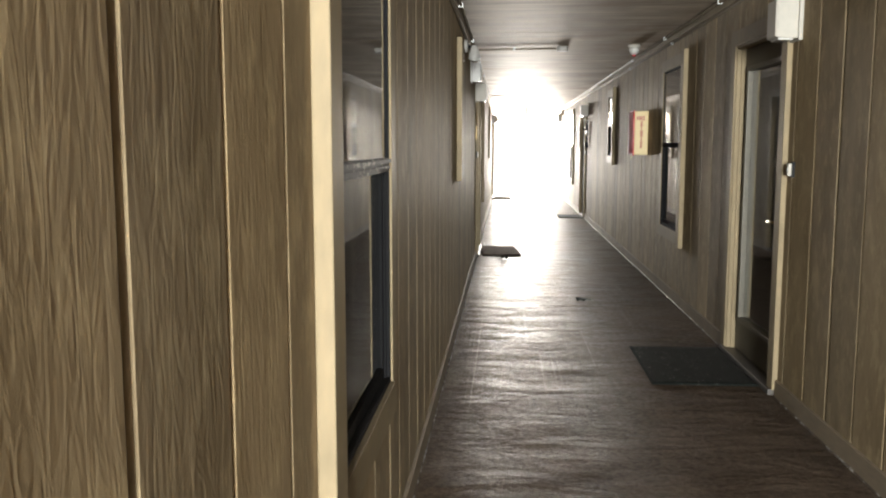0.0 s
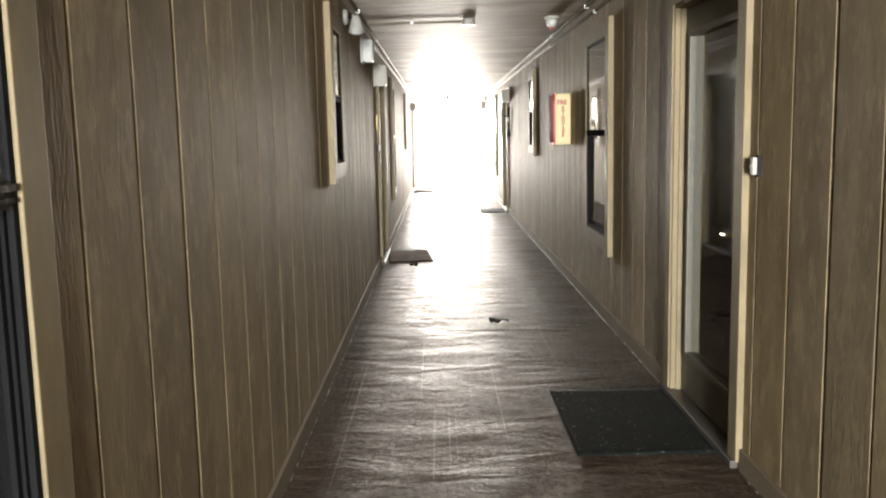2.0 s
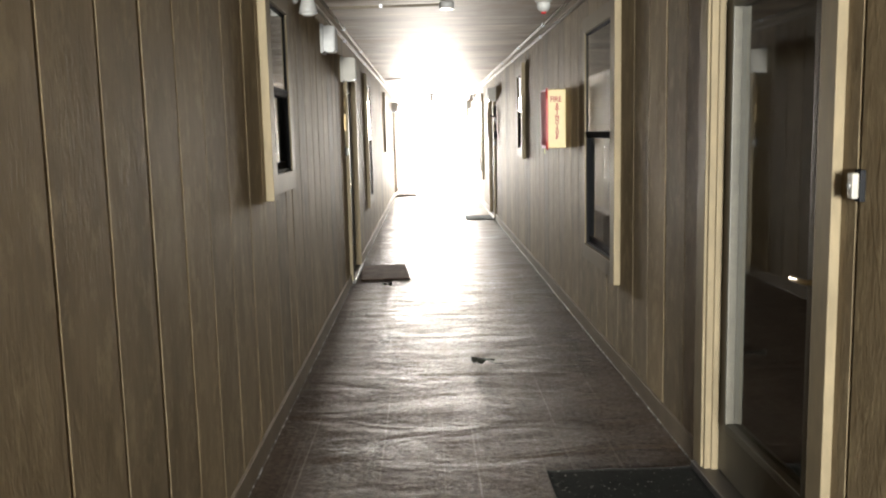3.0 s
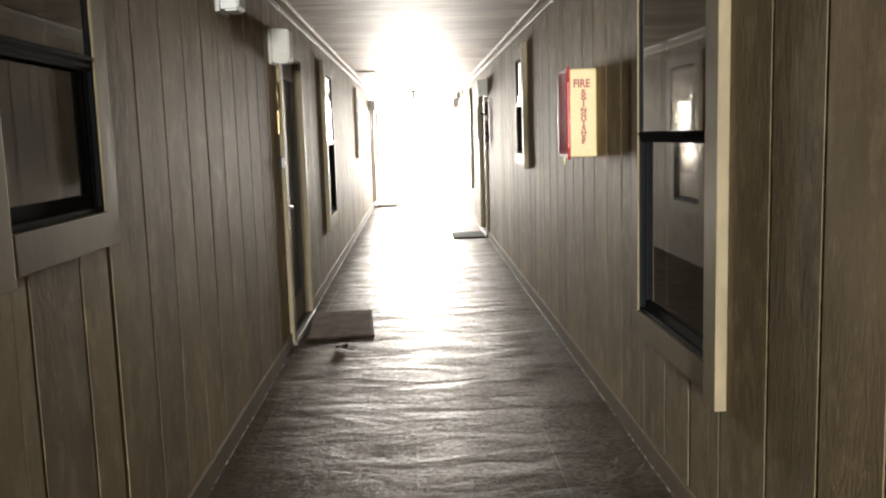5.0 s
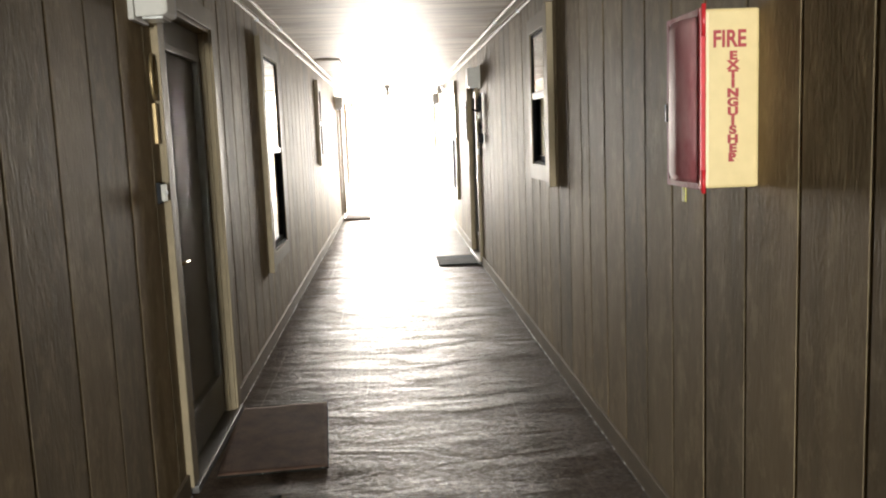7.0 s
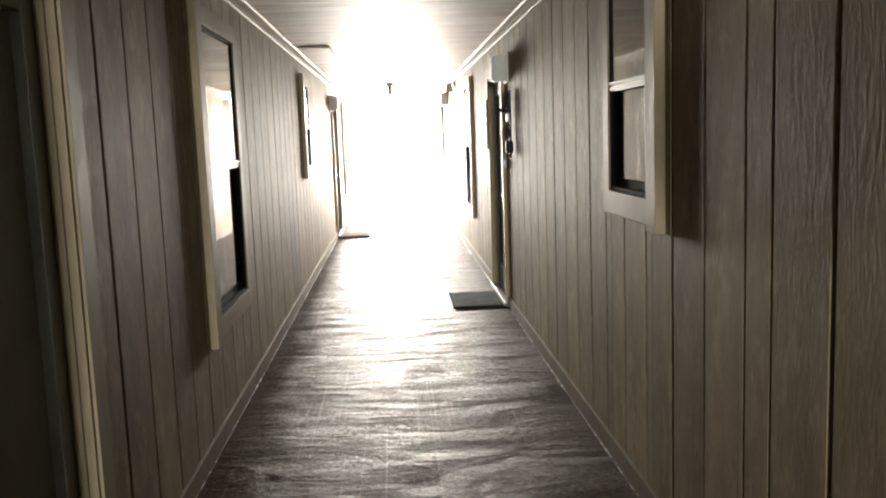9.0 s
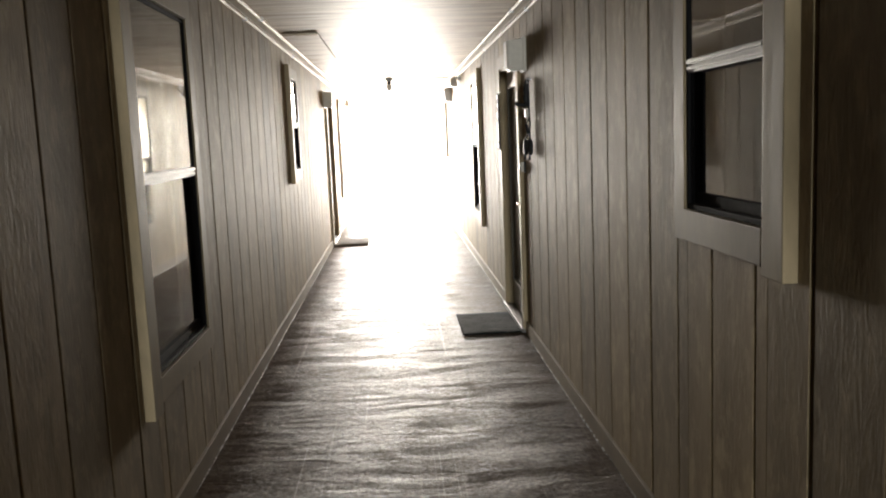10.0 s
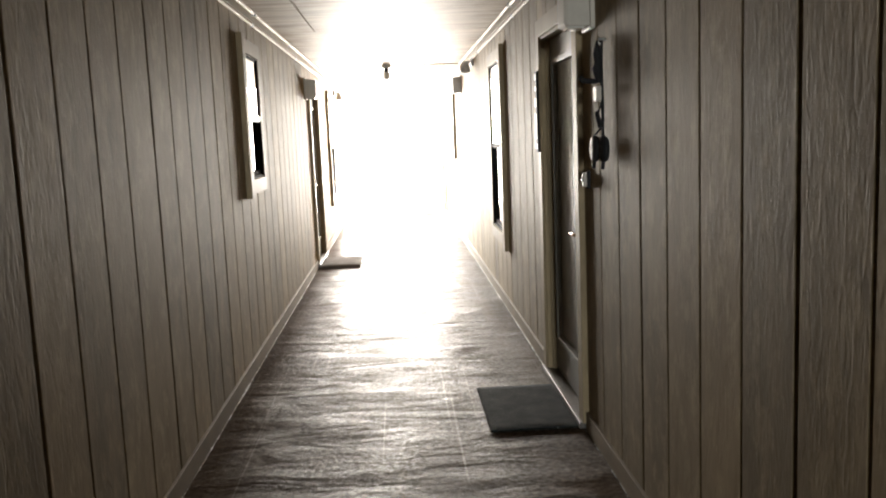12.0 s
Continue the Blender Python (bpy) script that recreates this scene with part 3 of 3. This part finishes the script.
wall_light(EAST, 4.56, 1.955, "white plastic box light beside the door head")
wall_light(WEST, 10.37, 1.935, "white plastic box light beside the door head")
wall_light(EAST, 16.33, 1.945, "white plastic box light beside the door head")
wall_light(WEST, 22.35, 1.965, "white plastic box light beside the door head")
wall_light(WEST, 8.92, 2.06, "grey box light high on the siding", 0.11, 0.19, 0.18, GREY)
wall_light(EAST, 24.15, 2.05, "grey box light high on the siding", 0.12, 0.21, 0.18, GREY)


def doorbell(side, y, z):
    ob = root("doorbell", side.p(0, y, z))
    part("plate", side.slab((-0.016, -0.0005), (y - 0.017, y + 0.017), (z - 0.042, z + 0.042), 0.004), IRON, ob)
    part("cover", side.slab((-0.036, -0.0165), (y - 0.014, y + 0.014), (z - 0.034, z + 0.034), 0.006), WHITE, ob, "white plastic cover")
    part("button", lathe([(0.009, 0), (0.009, 0.003), (0.006, 0.005)], side.p(-0.036, y, z), "x", 14, -1 if side.east else 1), STEEL, ob)
    return tagged(ob, "small white doorbell on a dark plate beside the door", "doorbell", "doorbells")


doorbell(EAST, 4.50, 1.272)
doorbell(WEST, 10.47, 1.285)
doorbell(EAST, 16.40, 1.262)


def flood_lamp(side, y, z, label):
    """Small security lamp: a round base on the wall, an arm and a tilted cone head."""
    ob = root("flood_lamp", side.p(0, y, z))
    s = -1 if side.east else 1
    part("base", lathe([(0.055, 0), (0.055, 0.018), (0.040, 0.03)], side.p(-0.0005, y, z), "x", 18, s), GREY, ob)
    part("arm", rod([side.p(-0.025, y, z), side.p(-0.06, y, z - 0.01), side.p(-0.08, y - 0.02, z - 0.03)], 0.012), IRON, ob)
    head = part("head", lathe([(0.022, 0.06), (0.034, 0.03), (0.05, -0.03), (0.056, -0.06), (0.05, -0.062)], side.p(-0.09, y - 0.03, z - 0.055), "z", 18), GREY, ob)
    part("bulb", lathe([(0.045, -0.050), (0.042, -0.066), (0.02, -0.076)], side.p(-0.09, y - 0.03, z - 0.055), "z", 16), LENS, head, "clear bulb face")
    return tagged(ob, label, "flood lamp", "flood lamps under the ceiling")


flood_lamp(WEST, 7.55, 2.27, "small grey security lamp high on the siding")
flood_lamp(EAST, 22.2, 2.30, "small grey security lamp high on the siding")
flood_lamp(WEST, 26.9, 2.26, "small grey security lamp near the open end")


def dome_lamp(x, y, r, label):
    ob = root("ceiling_lamp", (x, y, H))
    part("canopy", lathe([(r, 0.0), (r, 0.018), (r * 0.8, 0.028)], (x, y, H - 0.0045), "z", 22, -1), WHITE, ob)
    part("dome", lathe([(r * 0.78, 0.0), (r * 0.76, 0.03), (r * 0.6, 0.055), (r * 0.3, 0.068)], (x, y, H - 0.034), "z", 22, -1), LENS, ob, "cloudy dome lens")
    part("collar", lathe([(r * 0.3, 0.0), (r * 0.28, 0.012), (r * 0.1, 0.016)], (x, y, H - 0.1025), "z", 14, -1), RED, ob, "red cap")
    return tagged(ob, label, "ceiling lamp")


dome_lamp(1.67, 8.87, 0.065, "small white dome lamp with a red cap on the ceiling")


def jar_lamp(x, y, label):
    """Round junction box with a bare jar lamp hanging from it."""
    ob = root("ceiling_lamp", (x, y, H))
    part("junction_box", lathe([(0.058, 0.0), (0.058, 0.045), (0.05, 0.05)], (x, y, H - 0.0045), "z", 12, -1), GREY, ob)
    part("socket", lathe([(0.03, 0.0), (0.034, 0.03), (0.03, 0.045)], (x, y, H - 0.055), "z", 16, -1), IRON, ob)
    part("jar", lathe([(0.036, 0.0), (0.044, 0.03), (0.042, 0.07), (0.028, 0.095), (0.01, 0.10)], (x, y, H - 0.1005), "z", 18, -1), LENS, ob, "clouded glass jar")
    return tagged(ob, label, "ceiling lamp")


jar_lamp(0.918, 23.6, "grey junction box with a hanging jar lamp")
conduit("conduit", [(0.978, 23.61, H - 0.022), (1.77, 23.65, H - 0.022), (1.868, 23.65, H - 0.03), (1.875, 23.65, 2.275)], 0.010,
        [((1.45, 23.635, H - 0.018), (0.012, 0.02, 0.014))], "thin conduit across the ceiling to the jar lamp")


def junction_box(x, y):
    ob = root("junction_box", (x, y, H))
    part("body", lathe([(0.056, 0.0), (0.056, 0.04), (0.05, 0.046)], (x, y, H - 0.0045), "z", 8, -1), GREY, ob)
    part("cover", lathe([(0.060, 0.0), (0.060, 0.003), (0.05, 0.004)], (x, y, H - 0.051), "z", 8, -1), STEEL, ob)
    part("screw", lathe([(0.005, 0), (0.004, 0.003)], (x + 0.03, y, H - 0.0555), "z", 8, -1), STEEL, ob)
    return tagged(ob, "grey octagonal junction box on the ceiling", "junction box")


junction_box(0.95, 8.95)
conduit("conduit", [(0.89, 8.96, H - 0.022), (0.05, 9.03, H - 0.022)], 0.010, [((0.45, 9.0, H - 0.018), (0.012, 0.02, 0.014))], "thin conduit across the ceiling to the junction box")


# ---- fire extinguisher cabinet ----
def letters(text, size, material, name, parent, place, turn, stretch=(1, 1), line=0.9):
    """Built-in type made into a flat mesh."""
    curve = bpy.data.curves.new(name, "FONT")
    curve.body, curve.size, curve.align_x, curve.align_y = text, size, "CENTER", "TOP"
    curve.space_line, curve.extrude, curve.offset = line, 0.0006, 0.0018
    temp = bpy.data.objects.new(name, curve)
    scene.collection.objects.link(temp)
    bpy.context.view_layer.update()
    me = bpy.data.meshes.new_from_object(temp.evaluated_get(bpy.context.evaluated_depsgraph_get()))
    bpy.data.objects.remove(temp)
    me.transform(Matrix.Translation(Vector(place) - where(parent)) @ turn @ Matrix.Diagonal((*stretch, 1, 1)))
    me.materials.clear()
    me.materials.append(material)
    ob = new(name, me)
    ob.parent = parent
    return ob


def fire_cabinet():
    x0, x1, y0, y1, z0, z1 = W - 0.158, W - 0.001, 9.29, 9.56, 1.297, 1.767
    ob = root("fire_extinguisher_cabinet", (W, (y0 + y1) / 2, z0))
    part("body", slab((x0 + 0.012, y0, z0), (x1, y1, z1), 0.008), CREAM, ob, "cream enamel steel body")
    frame_bm = bmesh.new()
    e = 0.016
    for a, b, c, d in ((y1 - e, y1 + 0.003, z0 - 0.003, z1 + 0.003), (y0 + e, y1 - e, z0 - 0.003, z0 + e), (y0 + e, y1 - e, z1 - e, z1 + 0.003)):
        box_into(frame_bm, (x0 - 0.004, a, c), (x0 + 0.0115, b, d), 0.003)
    door_part = part("door_frame", frame_bm, FADED, ob, "bleached pink door frame")
    part("hinge_strip", slab((x0 - 0.004, y0 - 0.003, z0 - 0.003), (x0 + 0.0115, y0 + e, z1 + 0.003), 0.003), RED, door_part, "red enamel strip")
    bm = bmesh.new()
    rows = []
    for k in range(13):
        u = k / 12
        yy, bulge = y0 + e + u * (y1 - y0 - 2 * e), 0.034 * math.sin(math.pi * u) ** 0.6
        rows.append([bm.verts.new((x0 + 0.006 - bulge + (0.006 if v in (0, 3) else 0.0), yy, zz)) for v, zz in enumerate((z0 + e, z0 + e + 0.02, z1 - e - 0.02, z1 - e))])
    for p, q in zip(rows, rows[1:]):
        for v in range(3):
            bm.faces.new((p[v], p[v + 1], q[v + 1], q[v])).smooth = True
    bmesh.ops.solidify(bm, geom=list(bm.faces), thickness=0.003)
    part("door_panel", bm, FADED, door_part, "faded pink bulging plastic door panel")
    part("latch", slab((x0 - 0.012, y1 - 0.014, 1.48), (x0 - 0.0045, y1 - 0.002, 1.53), 0.002), STEEL, door_part)
    part("hinge", rod([(x0 + 0.004, y0 - 0.006, z1 - 0.07), (x0 + 0.004, y0 - 0.006, z1 + 0.012)], 0.006), RED, ob)
    part("hinge", rod([(x0 + 0.004, y0 - 0.006, z0 - 0.012), (x0 + 0.004, y0 - 0.006, z0 + 0.05)], 0.006), RED, ob)
    part("seal_tag", slab((x0 + 0.002, y0 + 0.13, z0 - 0.045), (x0 + 0.005, y0 + 0.16, z0 - 0.003), 0.001), TAG, ob, "yellow plastic seal tag")
    turn = Euler((radians(90), 0, 0)).to_matrix().to_4x4()
    mid = (x0 + 0.022 + x1) / 2 - 0.004
    letters("FIRE", 0.064, PRINT, "lettering", ob, (mid - 0.010, y0 - 0.0008, z1 - 0.05), turn, (0.78, 0.95))
    letters("E\nX\nT\nI\nN\nG\nU\nI\nS\nH\nE\nR", 0.0325, PRINT, "lettering", ob, (mid, y0 - 0.0008, z1 - 0.108), turn, (1.25, 0.92), 0.81)
    return tagged(ob, "cream fire extinguisher cabinet with faded red door and lettering", "fire cabinet")


fire_cabinet()


# ---- ornaments by the doors ----
def ring_of(centre, ru, rv, r, side, n=22):
    """A closed hoop lying against a wall."""
    pts = [side.p(-centre[0], centre[1] + ru * math.cos(a), centre[2] + rv * math.sin(a)) for a in [2 * math.pi * k / n for k in range(n + 1)]]
    return rod(pts, r, 8, False)


def iron_hanging():
    """Black iron wall hanging: hooked stem with a bird-like top, a pale tile and two round charms."""
    y, z = 16.05, 1.60
    d = 0.02
    ob = root("wall_hanging", EAST.p(0, y, z))
    part("stem", rod([EAST.p(-d, y, 1.86), EAST.p(-d, y + 0.01, 1.75), EAST.p(-d, y - 0.005, 1.60), EAST.p(-d, y, 1.44)], 0.007), IRON, ob)
    part("hook", rod([EAST.p(-0.001, y, 1.865), EAST.p(-0.03, y, 1.868), EAST.p(-0.034, y, 1.85), EAST.p(-d, y, 1.845)], 0.005), STEEL, ob)
    part("leaf", lathe([(0.004, -0.085), (0.016, -0.06), (0.024, -0.03), (0.013, -0.005), (0.019, 0.03), (0.010, 0.06), (0.003, 0.085)], EAST.p(-d - 0.018, y, 1.775), "z", 12), IRON, ob)
    part("perch", rod([EAST.p(-d, y + 0.01, 1.70), EAST.p(-d - 0.03, y + 0.03, 1.695), EAST.p(-d - 0.07, y + 0.045, 1.70), EAST.p(-d - 0.085, y + 0.04, 1.715)], 0.012), IRON, ob)
    part("tile", EAST.slab((-0.052, -0.028), (y - 0.028, y + 0.028), (1.612, 1.672), 0.006), WHITE, ob, "small pale ceramic tile")
    part("tail", rod([EAST.p(-d, y, 1.60), EAST.p(-d - 0.02, y + 0.015, 1.56), EAST.p(-d - 0.01, y, 1.50)], 0.010), IRON, ob)
    for dy, dd in ((0.055, 0.045), (-0.045, 0.03)):
        bm = lathe([(0.020, 0), (0.050, 0.004), (0.058, 0.016), (0.050, 0.028), (0.020, 0.032)], EAST.p(-dd + 0.02, y + dy, 1.41), "x", 20, -1)
        charm = part("charm", bm, IRON, ob)
        part("drop", rod([EAST.p(-dd, y + dy, 1.36), EAST.p(-dd - 0.004, y + dy, 1.325)], 0.008), IRON, charm)
        part("chain", rod([EAST.p(-dd, y + dy, 1.465), EAST.p(-d, y, 1.505)], 0.004), IRON, ob)
    return tagged(ob, "black iron wall hanging with a pale tile beside the door", "wall hanging")


iron_hanging()


def number_sign():
    """Narrow dark plaque on the trim with pale unreadable marks."""
    y, d = DOORS["EAST"][1] + TRIM_W + DOOR_W + 0.045, PROUD
    ob = root("door_plaque", EAST.p(-d, y, 1.37))
    part("board", EAST.slab((-d - 0.014, -d - 0.0005), (y - 0.036, y + 0.036), (1.37, 1.85), 0.003), IRON, ob)
    for z0, z1 in ((1.39, 1.42), (1.45, 1.60), (1.64, 1.69), (1.735, 1.76), (1.80, 1.835)):
        part("mark", EAST.slab((-d - 0.018, -d - 0.0145), (y - 0.026, y + 0.026), (z0, z1), 0.001), WHITE, ob, "pale mark")
    return tagged(ob, "narrow black plaque with pale marks on the door trim", "plaque")


number_sign()


def trim_sign():
    """Brass oval hoop and a slim plate below it, on the door trim."""
    y, d = DOORS["WEST"][0] - 0.045, 0.0
    ob = root("door_ornament", WEST.p(-d, y, 1.47))
    part("hoop", ring_of((d + 0.012, y, 1.735), 0.032, 0.085, 0.008, WEST), BRASS, ob, "brass oval hoop")
    part("hoop_back", WEST.slab((-d - 0.004, -d - 0.0005), (y - 0.012, y + 0.012), (1.66, 1.81), 0.001), IRON, ob)
    part("plate", WEST.slab((-d - 0.016, -d - 0.0005), (y - 0.020, y + 0.020), (1.475, 1.635), 0.004), BRASS, ob, "slim brass plate")
    return tagged(ob, "brass oval hoop and slim plate beside the door", "door ornament")


trim_sign()


# ---- dead leaf on the floor, and a leaf shape for a dark spot ----
def dead_leaf(x, y, size, turn, label):
    """A curled dry leaf with a lobed edge and a stalk."""
    ob = root("dead_leaf", (x, y, 0))
    bm = bmesh.new()
    n = 26
    rim, mid = [], bm.verts.new((x, y, 0.030))
    for k in range(n):
        a = 2 * math.pi * k / n
        r = size * (0.75 + 0.25 * math.cos(3 * a) + 0.12 * noise.noise(Vector((k * 0.9, x * 5, y))))
        u, v = r * math.cos(a), 0.8 * r * math.sin(a)
        c, s = math.cos(turn), math.sin(turn)
        rim.append(bm.verts.new((x + c * u - s * v, y + s * u + c * v, max(0.0, 0.020 + 0.045 * noise.noise(Vector((u * 22, v * 22, x)))))))
    for k in range(n):
        bm.faces.new((mid, rim[k], rim[(k + 1) % n])).smooth = True
    bmesh.ops.solidify(bm, geom=list(bm.faces), thickness=0.0015)
    part("blade", bm, DEAD_LEAF, ob)
    part("stalk", rod([(x, y, 0.028), (x + size * 0.9, y - size * 0.5, 0.006), (x + size * 1.5, y - size * 0.6, 0.003)], 0.0016, 6), DEAD_LEAF, ob)
    return tagged(ob, label, "leaf", "dead leaves")


dead_leaf(1.09, 7.54, 0.085, 0.4, "curled dark dead leaf lying on the walkway")
# leaf shape added to stand for a dark spot on the floor
dead_leaf(0.357, 10.42, 0.06, 2.1, "dark leaf shape in place of a dark floor spot near the doormat")


# ---- siding boards, about 320 mm apart, last ----
PITCH, GAP, JOINT = 0.317, 0.014, 0.024
# where the run of grooves starts anew: (from y, y of a sheet joint, every fourth groove)
STARTS = {"EAST": [(BACK, 3.89), (4.9, 6.36), (7.3, 7.69), (8.6, 9.69), (11.3, 12.08), (13.8, 14.295), (17.5, 18.1)],
          "WEST": [(BACK, 0.605), (2.7, 3.405), (4.2, 4.68), (5.8, 6.01), (7.0, 7.19), (7.4, 8.50), (9.3, 10.12), (11.0, 11.96), (14.3, 14.75), (15.9, 16.08)]}
board_meshes = {}


def board_mesh(wide, high, east):
    """One siding board with eased long edges; alike boards share it."""
    key = (round(wide, 3), round(high, 3), east)
    if key not in board_meshes:
        s = 1 if east else -1
        w, h, e = key[0] / 2, key[1] / 2, 0.0025
        verts, faces = [], []
        for y, d in ((-w, LEAF), (-w, e), (-w + e, 0.0), (w - e, 0.0), (w, e), (w, LEAF)):
            verts += [(s * d, y, -h), (s * d, y, h)]
        for k in range(6):
            a, b = 2 * k, 2 * ((k + 1) % 6)
            faces.append((a, b, b + 1, a + 1) if not east else (a, a + 1, b + 1, b))
        faces += [tuple(range(0, 12, 2)), tuple(range(1, 12, 2))]
        me = bpy.data.meshes.new("board")
        me.from_pydata(verts, [], faces)
        bm = bmesh.new()
        bm.from_mesh(me)
        bmesh.ops.recalc_face_normals(bm, faces=bm.faces)
        bm.to_mesh(me)
        bm.free()
        me.materials.append(SIDING)
        board_meshes[key] = me
    return board_meshes[key]


def boards(side, parent, y_end):
    key = "EAST" if side.east else "WEST"
    grooves = {}
    starts = STARTS[key] + [(y_end, 0)]
    for (y0, g), (y1, _) in zip(starts, starts[1:]):
        k = math.ceil((y0 - g) / PITCH)
        while g + k * PITCH < y1:
            grooves[round(g + k * PITCH, 4)] = JOINT if k % 4 == 0 else GAP
            k += 1
    holes = [o for o in openings(side) if o[1] < y_end]
    edges = {v for o in holes for v in o[:2]}
    cuts = sorted({BACK, y_end, *grooves, *edges})
    for a, b in zip(cuts, cuts[1:]):
        lo = a + grooves.get(a, 0.0006) / 2
        hi = b - grooves.get(b, 0.0006) / 2
        if hi - lo < 0.02:
            continue
        spans = [(0.001, H - 0.001)]
        for o in holes:
            if o[0] - 1e-6 <= a and b <= o[1] + 1e-6:
                spans = [s for s in ((0.001, o[2]), (o[3], H - 0.001)) if s[1] - s[0] > 0.02]
        for z0, z1 in spans:
            ob = new("board", board_mesh(hi - lo, z1 - z0, side.east))
            ob.location = side.p(0, (lo + hi) / 2, (z0 + z1) / 2)
            ob.parent = parent


boards(EAST, wall_east, FAR)
boards(WEST, wall_west, END)
